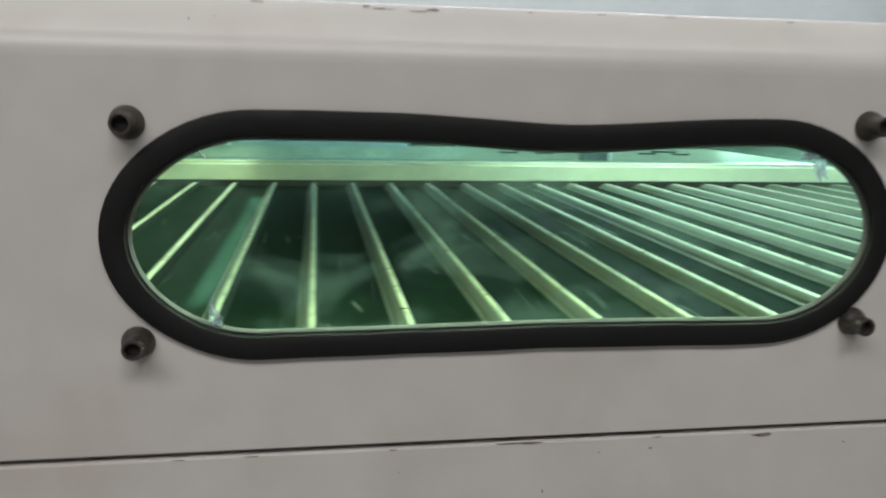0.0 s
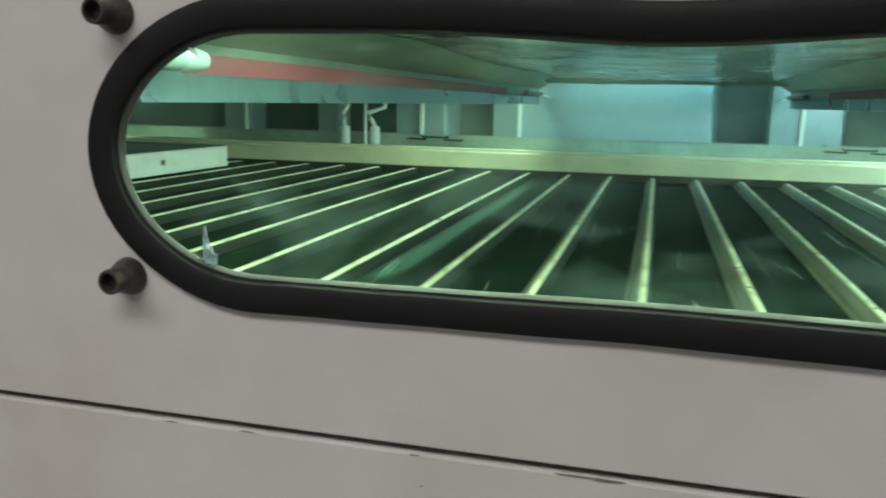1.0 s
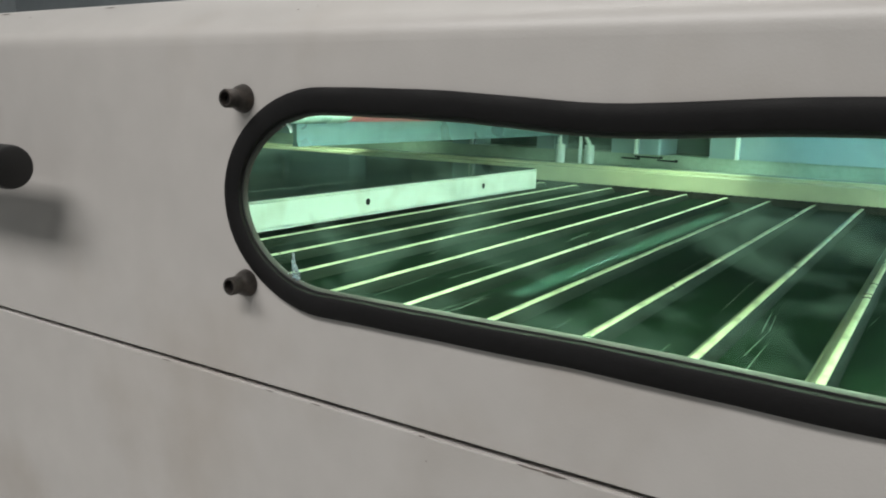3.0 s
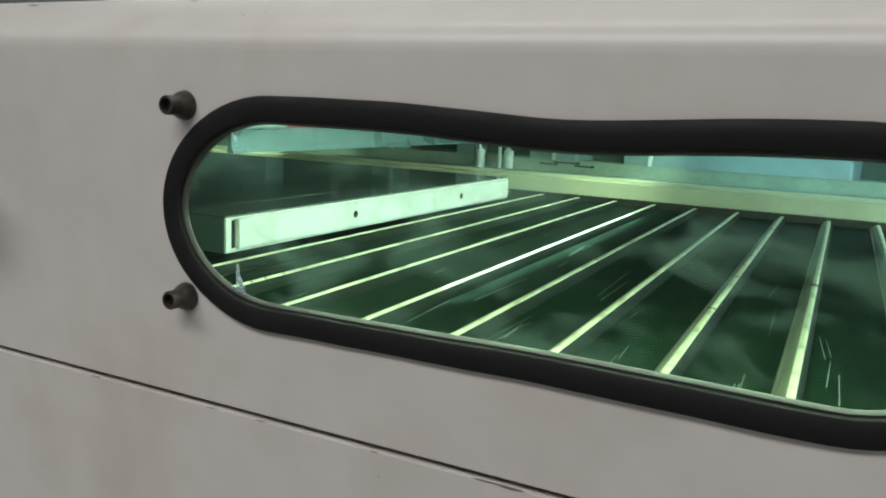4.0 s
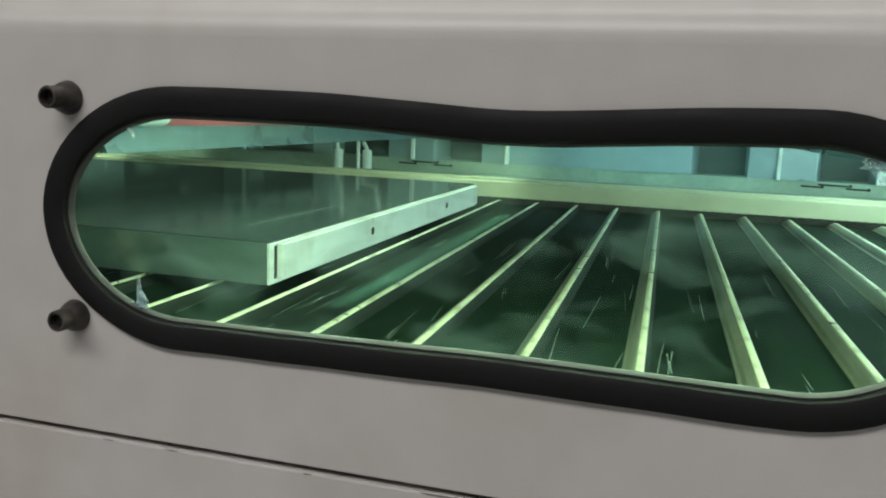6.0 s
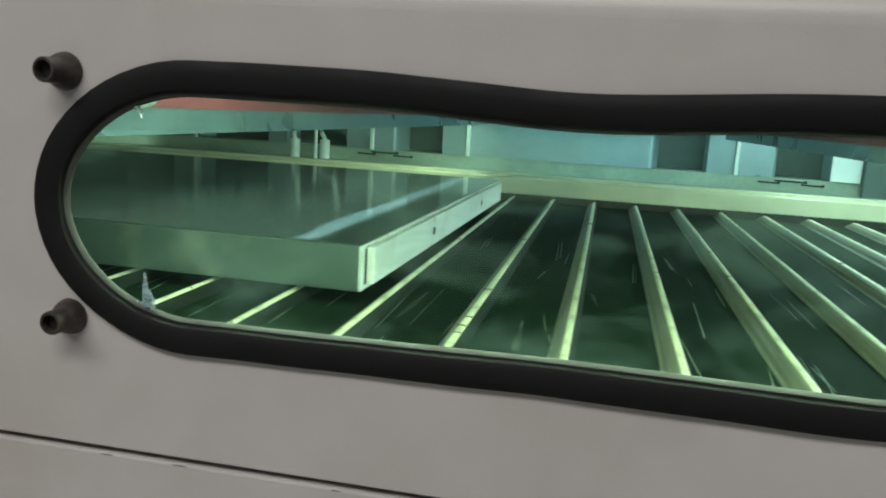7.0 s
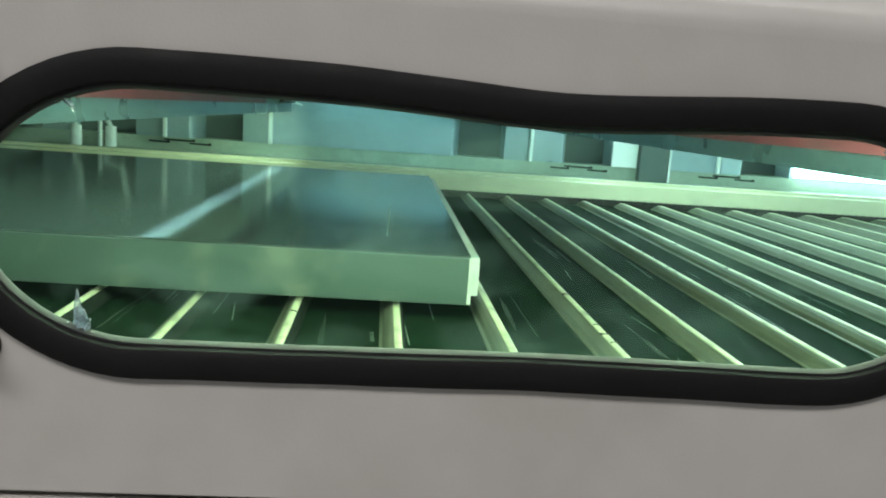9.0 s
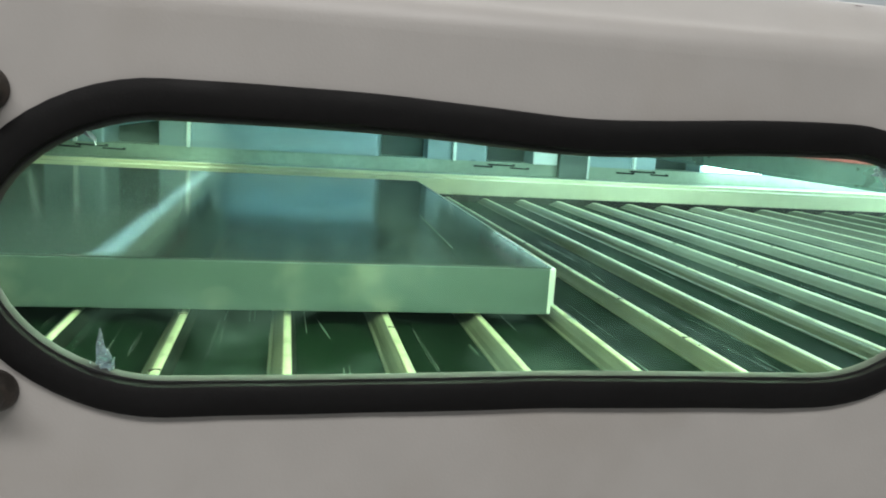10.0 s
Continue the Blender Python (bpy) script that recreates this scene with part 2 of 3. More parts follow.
def cover_sheet():
    bm = bmesh.new()
    hole = oval(-0.004)
    zt, zb = 0.117, SEAM_Z + 0.0004
    n = len(hole)
    cx, cz = 0.167, OVAL_Z
    ring_o = []
    xr0, xr1 = -0.20, 0.52
    for x, z in hole:
        dx, dz = x - cx, z - cz
        k = min((xr1 - cx) / dx if dx > 1e-9 else (xr0 - cx) / dx if dx < -1e-9 else 1e9,
                (zt - cz) / dz if dz > 1e-9 else (zb - cz) / dz if dz < -1e-9 else 1e9)
        ring_o.append((cx + dx * k, cz + dz * k))
    layers = []
    for y in (0.0, 0.003):
        hi = [bm.verts.new((x, y, z)) for x, z in hole]
        ho = [bm.verts.new((x, y, z)) for x, z in ring_o]
        layers.append((hi, ho))
        for i in range(n):
            bm.faces.new((hi[i], hi[(i + 1) % n], ho[(i + 1) % n], ho[i]))
    a, b = layers[0][0], layers[1][0]
    for i in range(n):
        bm.faces.new((a[i], a[(i + 1) % n], b[(i + 1) % n], b[i]))
    # the corners that the ring leaves open
    for y in (0.0, 0.003):
        for sx, xr in ((-1, xr0), (1, xr1)):
            for zz in (zt, zb):
                side = [p for p in ring_o if abs(p[0] - xr) < 1e-6]
                edge = [p for p in ring_o if abs(p[1] - zz) < 1e-6]
                pz = max(side, key=lambda p: p[1]) if zz == zt else min(side, key=lambda p: p[1])
                px = min(edge, key=lambda p: p[0]) if sx < 0 else max(edge, key=lambda p: p[0])
                bm.faces.new([bm.verts.new((p[0], y, p[1])) for p in (pz, (xr, zz), px)])
    # plain sheet to both sides
    for x0, x1 in ((COVER_X0, xr0), (xr1, COVER_X1)):
        for y in (0.0, 0.003):
            bm.faces.new([bm.verts.new((x, y, z)) for x, z in ((x0, zb), (x1, zb), (x1, zt), (x0, zt))])
    # the soft bend at the top and the slope behind it
    prof = [(0.0, zt), (0.0001, 0.1195), (0.0007, 0.1222), (0.0022, 0.1252), (0.0046, 0.1277), (0.008, 0.1298), (0.015, 0.1344),
            (0.029, 0.1435), (0.032, 0.1446), (0.034, 0.1441), (0.035, 0.1423), (0.035, 0.12)]
    for (y0, z0), (y1, z1) in zip(prof, prof[1:]):
        bm.faces.new([bm.verts.new(p) for p in ((COVER_X0, y0, z0), (COVER_X1, y0, z0), (COVER_X1, y1, z1), (COVER_X0, y1, z1))])
    # folded lower edge along the seam
    for (y0, z0), (y1, z1) in (((0.0, zb), (0.0006, zb - 0.0006)), ((0.0006, zb - 0.0006), (0.012, zb - 0.0006))):
        bm.faces.new([bm.verts.new(p) for p in ((COVER_X0, y0, z0), (COVER_X1, y0, z0), (COVER_X1, y1, z1), (COVER_X0, y1, z1))])
    bmesh.ops.remove_doubles(bm, verts=bm.verts[:], dist=1e-5)
    return bm


def seal_ring():
    bm = bmesh.new()
    # (growth from the outer edge, depth y)
    section = [(-0.0004, 0.0004), (0.0, -0.0012), (-0.0003, -0.0024), (-0.0013, -0.0031), (-0.0045, -0.0034), (-0.0085, -0.0032),
               (-0.0102, -0.0024), (-0.0110, -0.0008), (-0.0112, 0.0030), (-0.0060, 0.0035)]
    rings = []
    for g, y in section:
        ring = []
        for i, (x, z) in enumerate(oval(g)):
            w = 0.00035 * noise.noise((x * 30, z * 30, 0.3))
            ring.append(bm.verts.new((x + w, y + w, z + w)))
        rings.append(ring)
    n = len(rings[0])
    for a, b in zip(rings, rings[1:] + rings[:1]):
        for i in range(n):
            bm.faces.new((a[i], a[(i + 1) % n], b[(i + 1) % n], b[i]))
    return bm


def pane():
    bm = bmesh.new()
    a = [bm.verts.new((x, 0.0022, z)) for x, z in oval(-0.0100)]
    bm.faces.new(a)
    return bm


def bead():
    bm = bmesh.new()
    rings = [[bm.verts.new((x, y, z)) for x, z in oval(g)] for g, y in
             ((-0.0108, -0.0004), (-0.0116, -0.0006), (-0.0124, 0.0008), (-0.0126, 0.0021), (-0.0106, 0.0021))]
    n = len(rings[0])
    for a, b in zip(rings, rings[1:] + rings[:1]):
        for i in range(n):
            bm.faces.new((a[i], a[(i + 1) % n], b[(i + 1) % n], b[i]))
    return bm


def bolt_mesh():
    """Socket-head screw on a domed collar; its axis points out of the sheet, along -y."""
    ax = pose(0, 0, 0, 90, 0, 0)
    return lathe([(0.0068, 0.0), (0.0070, 0.0005), (0.0068, 0.0013), (0.0065, 0.0024), (0.0058, 0.0042), (0.0049, 0.0056), (0.0045, 0.0062),
                  (0.0045, 0.0117), (0.0041, 0.0123), (0.0033, 0.0123), (0.0031, 0.0120), (0.0030, 0.0086)], ax, 32)


def machine_cover():
    root = tagged(new("machine_cover"), "beige painted steel machine cover with an oval window and four screws", "machine cover")
    part("cover_sheet", cover_sheet(), PAINT, root, "worn beige painted sheet with a soft bend at the top", True)
    part("window_seal", seal_ring(), RUBBER, root, "black rubber edge seal with a slight sag", True)
    part("glazing_bead", bead(), BEAD, root, "grey glazing bead inside the seal", True)
    g = part("window_pane", pane(), GLASS, root, "smudged green-tinted safety glass")
    g.visible_shadow = False
    for x, z, turn in ((0.0, 0.0914, 12), (0.0, 0.0, 40), (0.3276, 0.0948, 25), (0.3306, 0.0013, 5)):
        b = part("screw", bolt_mesh(), BLACKENED, root, "blackened socket-head screw on a domed collar", True)
        b.matrix_local = pose(x, 0, z) @ pose(0, 0, 0, 0, turn, 0)
        # near-black disc paints the shade at the bottom of the socket
        s = part("hex_socket", lathe([(0.0029, 0.0086), (0.0029, 0.0092)], pose(0, 0, 0, 90, 0, 0), 6), SOCKET, b)
    h = part("handle", lathe([(0.0, 0.0), (0.0106, 0.0002), (0.0124, 0.0016), (0.0126, 0.004), (0.0126, 0.238), (0.0120, 0.2402), (0.0104, 0.2412), (0.0, 0.2415)],
                             pose(-0.3905, -0.033, 0.0500, 0, 90, 0), 32), GRIP, root, "round black plastic grip bar", True)
    for x in (-0.265, -0.345):
        part("bracket", lathe([(0.010, 0.0), (0.010, 0.002), (0.0062, 0.003), (0.0062, 0.031)], pose(x, 0, 0.0500, 90, 0, 0), 20), BLACKENED, h)
    return root


cover = machine_cover()


def lower_panel():
    bm = box(COVER_X0, COVER_X1, 0.0006, 0.018, -1.0, SEAM_Z - 0.0029, 0.0010)
    ob = part("lower_panel", bm, PAINT, None)
    # added strip that stops interior light from leaking through the seam
    part("seam_light_stop", box(COVER_X0, COVER_X1, 0.0126, 0.0180, SEAM_Z - 0.0029, SEAM_Z + 0.006), RUBBER, ob, "dark strip added behind the seam to stop light leaks")
    return tagged(ob, "beige painted steel panel below the cover seam", "machine panel")


panel_low = lower_panel()


def chip(bm, x, z, w, h, seed, y=-0.00025):
    rnd = random.Random(seed)
    n = 9
    vs = []
    for i in range(n):
        a = 2 * math.pi * i / n
        k = rnd.uniform(0.45, 1.0)
        vs.append(bm.verts.new((x + w / 2 * k * math.cos(a), y, z + h / 2 * k * math.sin(a))))
    bm.faces.new(vs)


# ---- interior of the machine ----
IN_X0, IN_X1 = -3.0, 3.65
Y_RAIL, Y_WALL = 1.272, 1.622


def structure(name, bm, material, label):
    return tagged(part(name, bm, material, None, label), label, name.rsplit("_", 1)[0].replace("_", " "), "", "structure")


structure("machine_bed", box(IN_X0, IN_X1, 0.012, Y_WALL, -0.16, -0.112), DARKWALL, "dark steel bed under the conveyor belt")
structure("wall_west", box(IN_X0 - 0.03, IN_X0, 0.02, Y_WALL + 0.2, -1.0, 0.124), WALL, "grey sheet end wall of the machine")
structure("wall_east", box(IN_X1, IN_X1 + 0.03, 0.02, Y_WALL + 0.2, -1.0, 0.124), WALL, "grey sheet end wall of the machine")
structure("machine_ceiling", box(IN_X0, IN_X1, 0.036, Y_WALL + 0.2, 0.125, 0.14), HOOD, "galvanised ceiling of the machine")
structure("wall_front_inner", box(IN_X0, IN_X1, 0.0185, 0.026, -0.112, -0.075), DARKWALL, "dark inner skirt under the window")


def far_rail():
    root = tagged(new("guide_rail"), "cream painted steel guide rail along the conveyor", "rail")
    part("face", box(IN_X0, IN_X1, Y_RAIL, Y_RAIL + 0.026, -0.0645, -0.0335, 0.0015), RAIL, root)
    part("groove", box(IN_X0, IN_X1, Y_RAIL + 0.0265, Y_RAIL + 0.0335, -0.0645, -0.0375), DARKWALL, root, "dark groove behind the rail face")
    part("lip", box(IN_X0, IN_X1, Y_RAIL + 0.034, Y_RAIL + 0.052, -0.0645, -0.0285, 0.001), RAIL, root)
    for jx in (-1.31, 0.176, 1.71):
        part("joint_plate", box(jx, jx + 0.012, Y_RAIL - 0.0012, Y_RAIL + 0.001, -0.062, -0.035, 0.0004), RAIL, root, "cream joint plate")
    part("foot", box(IN_X0, IN_X1, Y_RAIL + 0.012, Y_RAIL + 0.05, -0.112, -0.065), DARKWALL, root)
    return root


far_rail()
structure("ledge", box(IN_X0, IN_X1, Y_RAIL + 0.053, Y_WALL, -0.112, -0.047), LEDGE, "dusty ledge between rail and back wall")

# shaded bays of the back wall, built as dark-backed recesses: x from, x to
RECESS = [(-1.276, -0.903), (-0.828, -0.642), (-0.590, -0.436), (-0.309, -0.1955), (0.298, 0.4155), (0.563, 0.6765), (1.006, 1.1245)]


def back_wall():
    """Folded sheets: each bends softly back into a recess that stands for shade and ends in a sharp edge on the other
    side.
    """
    root = tagged(new("wall_north"), "blue-grey sheet wall with shade-coloured recesses and white edge strips", "wall", "", "structure")
    zb, zt = -0.0170, 0.1245
    edges = [IN_X0] + [e for r in RECESS for e in r] + [IN_X1]
    for k, (a, b) in enumerate(zip(edges[0::2], edges[1::2])):
        last = k == len(RECESS)
        bend = 0.0 if last else 0.006 if k < 3 else 0.024
        b -= 0.4 * bend
        front = [(a, Y_WALL), (b, Y_WALL)]
        for i in range(1, 9):
            u = i / 8
            if bend:
                front.append((b + bend * u, Y_WALL + 0.0745 * (1 - math.cos(u * math.pi / 2)) ** 1.15))
        section = front + [(front[-1][0], Y_WALL + 0.0748), (a, Y_WALL + 0.0748)] if not bend else front + [(a, Y_WALL + 0.0748)]
        bm = bmesh.new()
        lo = [bm.verts.new((x, y, zb)) for x, y in section]
        hi = [bm.verts.new((x, y, zt)) for x, y in section]
        for i in range(len(section)):
            j = (i + 1) % len(section)
            bm.faces.new((lo[i], lo[j], hi[j], hi[i]))
        bm.faces.new(lo)
        bm.faces.new(hi)
        part("panel", bm, WALL, root, "", True)
    part("kick_strip", box(IN_X0, IN_X1, Y_WALL + 0.004, Y_WALL + 0.075, -0.112, zb), LEDGE, root)
    # dark backing carries the shade beside the pilasters in its colour
    part("shaded_recess_back", box(IN_X0, IN_X1, Y_WALL + 0.075, Y_WALL + 0.085, -0.112, zt), DARKWALL, root)
    return root


back_wall()


def edge_strip(x, w, depth, z0=-0.0148):
    bm = box(x - w / 2, x + w / 2, Y_WALL - depth, Y_WALL - 0.001, z0, 0.124, 0.001)
    return tagged(part("edge_strip", bm, STRIP, None), "white upright sheet edge on the back wall", "strip", "wall strips")


for sx, sw, sd in ((-0.838, 0.007, 0.012), (-0.3695, 0.008, 0.012), (-0.1315, 0.008, 0.014), (0.4785, 0.008, 0.012), (0.9400, 0.008, 0.012)):
    edge_strip(sx, sw, sd, -0.0175)
tagged(part("cover_plate", box(0.6770, 0.7385, Y_WALL - 0.006, Y_WALL - 0.001, -0.0175, 0.0430, 0.001), STRIP, None),
       "square pale cover plate on the back wall", "plate")


def dark_post():
    root = tagged(new("wall_post"), "dark upright sheet post with a white edge on the ledge", "post")
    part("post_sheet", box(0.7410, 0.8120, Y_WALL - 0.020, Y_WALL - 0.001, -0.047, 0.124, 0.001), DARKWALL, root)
    part("white_edge", box(0.8122, 0.8165, Y_WALL - 0.022, Y_WALL - 0.001, -0.047, 0.124, 0.0008), STRIP, root, "white folded edge")
    return root


dark_post()

# glow stands for the brightly lit wall and adds light on the door's end
tagged(part("glowing_wall_sheet", box(1.132, 2.90, Y_WALL - 0.014, Y_WALL - 0.002, -0.014, 0.085, 0.002), PANEL, None),
       "glowing sheet added for the brightly lit stretch of back wall", "lamp")


def latch(x, z):
    root = tagged(new("latch"), "dark slim sliding latch rods on the back wall", "latch", "wall latches")
    root.location = (x, Y_WALL - 0.02, z)
    for dx, dz, ln in ((-0.045, -0.002, 0.044), (0.0, 0.003, 0.066), (0.046, -0.003, 0.046)):
        part("rod", tube_along([(dx - ln / 2, 0, dz), (dx + ln / 2, 0, dz - 0.001)], 0.0020, 8), DARKROD, root)
        part("knob", lathe([(0.003, 0), (0.003, 0.006)], pose(dx + ln / 2 - 0.004, 0, dz, 0, 90, 0), 10), DARKROD, root)
    return root


for lx in (-0.334, 0.592, 0.957):
    latch(lx, -0.0250)


def nozzle(x, y, lean):
    root = tagged(new("nozzle_post"), "white cylindrical holder with a bent white hose on the ledge", "nozzle", "nozzle holders")
    root.location = (x, y, -0.047)
    part("holder", lathe([(0.0115, 0), (0.012, 0.001), (0.012, 0.044), (0.011, 0.046)], pose(0, 0, 0), 24), STRIP, root, "", True)
    part("hose", tube_along([(0, 0, 0.044), (-0.003, 0, 0.052), (-0.008 * lean, 0, 0.064), (-0.014 * lean, 0.002, 0.078),
                             (0.018 * lean, 0.004, 0.092), (0.03 * lean, 0.005, 0.170)], 0.0055, 12), STRIP, root, "", True)
    return root


nozzle(-0.549, 1.568, 0.35)
nozzle(-0.484, 1.598, 1.3)
tagged(part("thin_post", lathe([(0.0045, 0), (0.0045, 0.1)], pose(-0.503, 1.585, -0.047), 14), STRIP, None, "", True),
       "thin white upright rod on the ledge", "rod")


def lamp_hood(x0, x1, lamps, z_low, glowing):
    """A lamp hood across the belt: folded housing, foil skirts, red sealing strips, glowing tubes inside."""
    root = tagged(new("lamp_hood"), "galvanised lamp hood across the conveyor with red sealing strip", "lamp hood", "lamp hoods")
    y0, y1 = 0.10, 1.56
    part("housing", prism([(x0 + 0.0006, 0.0868), (x0 + 0.0006, 0.094), (x0 - 0.05, 0.124), (x1 + 0.05, 0.124), (x1 - 0.0006, 0.094), (x1 - 0.0006, 0.0868),
                           (x1 - 0.006, 0.0868), (x1 - 0.009, 0.116), (x0 + 0.009, 0.116), (x0 + 0.006, 0.0868)], y0, y1, "y"), HOOD, root)
    for x, s in ((x0, 1), (x1, -1)):
        part("skirt", prism([(x, 0.0800), (x, z_low), (x + 0.0015 * s, z_low - 0.0008), (x + 0.003 * s, z_low), (x + 0.003 * s, 0.0800)],
                            y0 + 0.02, y1, "y"), CHROME, root, "crumpled reflector foil skirt")
        part("skirt_lip", prism([(x - 0.0012 * s, z_low + 0.0012), (x - 0.0012 * s, z_low - 0.0014), (x + 0.0036 * s, z_low - 0.0014),
                                 (x + 0.0036 * s, z_low + 0.0012)], y0 + 0.02, y1, "y"), CHROME, root, "folded lip")
        part("red_strip", prism([(x - 0.001 * s, 0.0768), (x - 0.001 * s, 0.0885), (x + 0.005 * s, 0.0885), (x + 0.005 * s, 0.0768)],
                                y0 + 0.06, 1.16, "y"), RED, root, "faded red silicone sealing strip")
        part("filler", prism([(x, 0.0768), (x, 0.0885), (x + 0.004 * s, 0.0885), (x + 0.004 * s, 0.0768)], 1.162, y1, "y"), HOOD, root)
        part("end_bracket", box(min(x, x - 0.008 * s), max(x, x - 0.008 * s), y1 - 0.22, y1 - 0.002, 0.079, 0.0865, 0.001), BLACKENED, root,
             "dark clamp at the strip's end")
        tongue = [(x + 0.012 * s, 0.0790), (x - 0.004 * s, 0.0782), (x - 0.014 * s, 0.0768), (x - 0.021 * s, 0.0750), (x - 0.0225 * s, 0.0760),
                  (x - 0.015 * s, 0.0800), (x - 0.004 * s, 0.0832), (x + 0.012 * s, 0.0842)]
        part("end_tongue", prism(tongue, y1 - 0.004, y1 + 0.022, "y"), STRIP, root, "white bent tongue at the hood's end")
    for i in range(lamps):
        tx = x1 - 0.018 if lamps == 1 else x0 + (x1 - x0) * (i + 0.5) / lamps
        part("lamp_tube", lathe([(0.008, 0), (0.009, 0.004), (0.009, 1.34), (0.008, 1.344)], pose(tx, 0.2, 0.094 if lamps == 1 else 0.0735, -90, 0, 0), 14), glowing, root,
             "glowing lamp tube", True)
    return root


# unseen hoods, added so that their tubes light the left of the machine
lamp_hood(-2.45, -1.85, 1, 0.0605, TUBE_DIM)
lamp_hood(-1.50, -1.0, 1, 0.0605, TUBE_DIM)
lamp_hood(-0.62, -0.079, 1, 0.062, TUBE_DIM)
lamp_hood(0.442, 0.98, 2, 0.0625, TUBE_MID)
# hoods added far right as the source of light along the belt
lamp_hood(1.50, 2.04, 2, 0.0625, TUBE)
lamp_hood(2.40, 3.40, 3, 0.0625, TUBE)
tagged(part("lamp_end", lathe([(0.003, 0), (0.0055, 0.003), (0.0062, 0.01), (0.0062, 0.080), (0.005, 0.087), (0.002, 0.089)],
                              pose(-0.058, 0.06, 0.083, -90, 8, 0), 22), CERAMIC, None, "", True),
       "white rounded ceramic lamp end below the ceiling", "lamp")


# unseen tubes added to light the slats and the door between the hoods
def fill_lamp(y):
    root = tagged(new("fill_lamp"), "yellowish fill tube added out of view above the inside of the window", "lamp", "work lamps")
    part("tube", lathe([(0.007, 0), (0.008, 0.004), (0.008, 0.446), (0.007, 0.45)], pose(-0.03, y, 0.1135, 0, 90, 0), 14), FILL, root, "glowing tube", True)
    for wx in (-0.045, 0.421):
        part("socket", box(wx, wx + 0.014, y - 0.010, y + 0.010, 0.103, 0.1248, 0.001), STRIP, root, "white lamp socket")


fill_lamp(0.088)
fill_lamp(0.19)

back_lamp = tagged(new("back_lamp"), "bluish glowing tube lamp under the ceiling by the back wall", "lamp")
part("tube", lathe([(0.0035, 0), (0.004, 0.004), (0.004, 0.446), (0.0035, 0.45)], pose(-0.04, 1.50, 0.1195, 0, 90, 0), 14), BLUE, back_lamp,
     "glowing tube", True)
# added sheet that blocks the tube's reflection in the door face
part("shade", box(-0.055, 0.425, 1.455, 1.459, 0.104, 0.1248, 0.0005), HOOD, back_lamp, "folded sheet added to keep the tube out of reflections")
for wx in (-0.055, 0.411):
    part("socket", box(wx, wx + 0.014, 1.492, 1.508, 0.113, 0.1248, 0.001), STRIP, back_lamp, "white lamp socket")


def film_sheet():
    """Crumpled clear-grey film that sags under the ceiling between two hoods."""
    bm = bmesh.new()
    nx, ny = 34, 60
    grid = []
    for i in range(nx + 1):
        row = []
        for j in range(ny + 1):
            x, y = -0.03 + 0.42 * i / nx, 0.33 + 1.07 * j / ny
            w = noise.noise((x * 9, y * 3, 1.7)) * 0.006 + abs(noise.noise((x * 24, y * 10, 4.2))) * 0.004
            row.append(bm.verts.new((x, y, 0.1135 + w - 0.004 * math.sin(math.pi * i / nx))))
        grid.append(row)
    for i in range(nx):
        for j in range(ny):
            bm.faces.new((grid[i][j], grid[i + 1][j], grid[i + 1][j + 1], grid[i][j + 1]))
    return bm


tagged(part("film_sheet", film_sheet(), FILM, None, "", True), "crumpled shiny grey film under the machine ceiling", "film")

# ---- moving conveyor and door ----
PITCH, FIRST = 0.0758, 0.0085
conveyor = tagged(new("slat_conveyor"), "moving conveyor of parallel worn satin slats, tops coloured lit and sides shaded", "conveyor")


def bar(profile, y0, y1, zt, nose=True):
    """A section (x, z) carried along y; its far end rounds down like a worn nose."""
    bm = bmesh.new()
    cuts = [(y0, 0.0), (y1 - 0.030, 0.0), (y1 - 0.014, 0.0012), (y1 - 0.005, 0.0045), (y1, 0.0100)] if nose else [(y0, 0.0), (y1, 0.0)]
    rings = [[bm.verts.new((x - 0.25 * d, y, max(z - d * (z - zt + 0.0115) / 0.0115, zt - 0.0115))) for x, z in profile] for y, d in cuts]
    n = len(profile)
    for p, q in zip(rings, rings[1:]):
        for i in range(n):
            bm.faces.new((p[i], p[(i + 1) % n], q[(i + 1) % n], q[i]))
    bm.faces.new(rings[0])
    bm.faces.new(rings[-1])
    return bm


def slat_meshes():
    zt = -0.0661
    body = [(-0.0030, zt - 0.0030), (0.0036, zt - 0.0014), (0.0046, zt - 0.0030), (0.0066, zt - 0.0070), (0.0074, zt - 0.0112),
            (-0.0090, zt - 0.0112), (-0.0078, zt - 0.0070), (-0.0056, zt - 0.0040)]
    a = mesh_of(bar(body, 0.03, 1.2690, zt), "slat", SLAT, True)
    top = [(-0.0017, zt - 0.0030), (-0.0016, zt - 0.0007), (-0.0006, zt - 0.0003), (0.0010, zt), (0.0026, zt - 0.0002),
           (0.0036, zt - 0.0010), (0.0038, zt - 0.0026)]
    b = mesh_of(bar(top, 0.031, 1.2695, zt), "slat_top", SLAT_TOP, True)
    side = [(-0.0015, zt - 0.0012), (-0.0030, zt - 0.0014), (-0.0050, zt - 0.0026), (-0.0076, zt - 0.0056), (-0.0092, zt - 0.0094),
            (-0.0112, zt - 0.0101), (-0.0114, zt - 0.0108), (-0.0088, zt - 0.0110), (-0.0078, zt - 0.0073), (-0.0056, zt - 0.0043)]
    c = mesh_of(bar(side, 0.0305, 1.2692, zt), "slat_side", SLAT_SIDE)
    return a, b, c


belt = part("belt", box(-2.5, 3.08, 0.03, 1.268, -0.0806, -0.0771), BED, conveyor, "dark scuffed rubber belt between the slats")


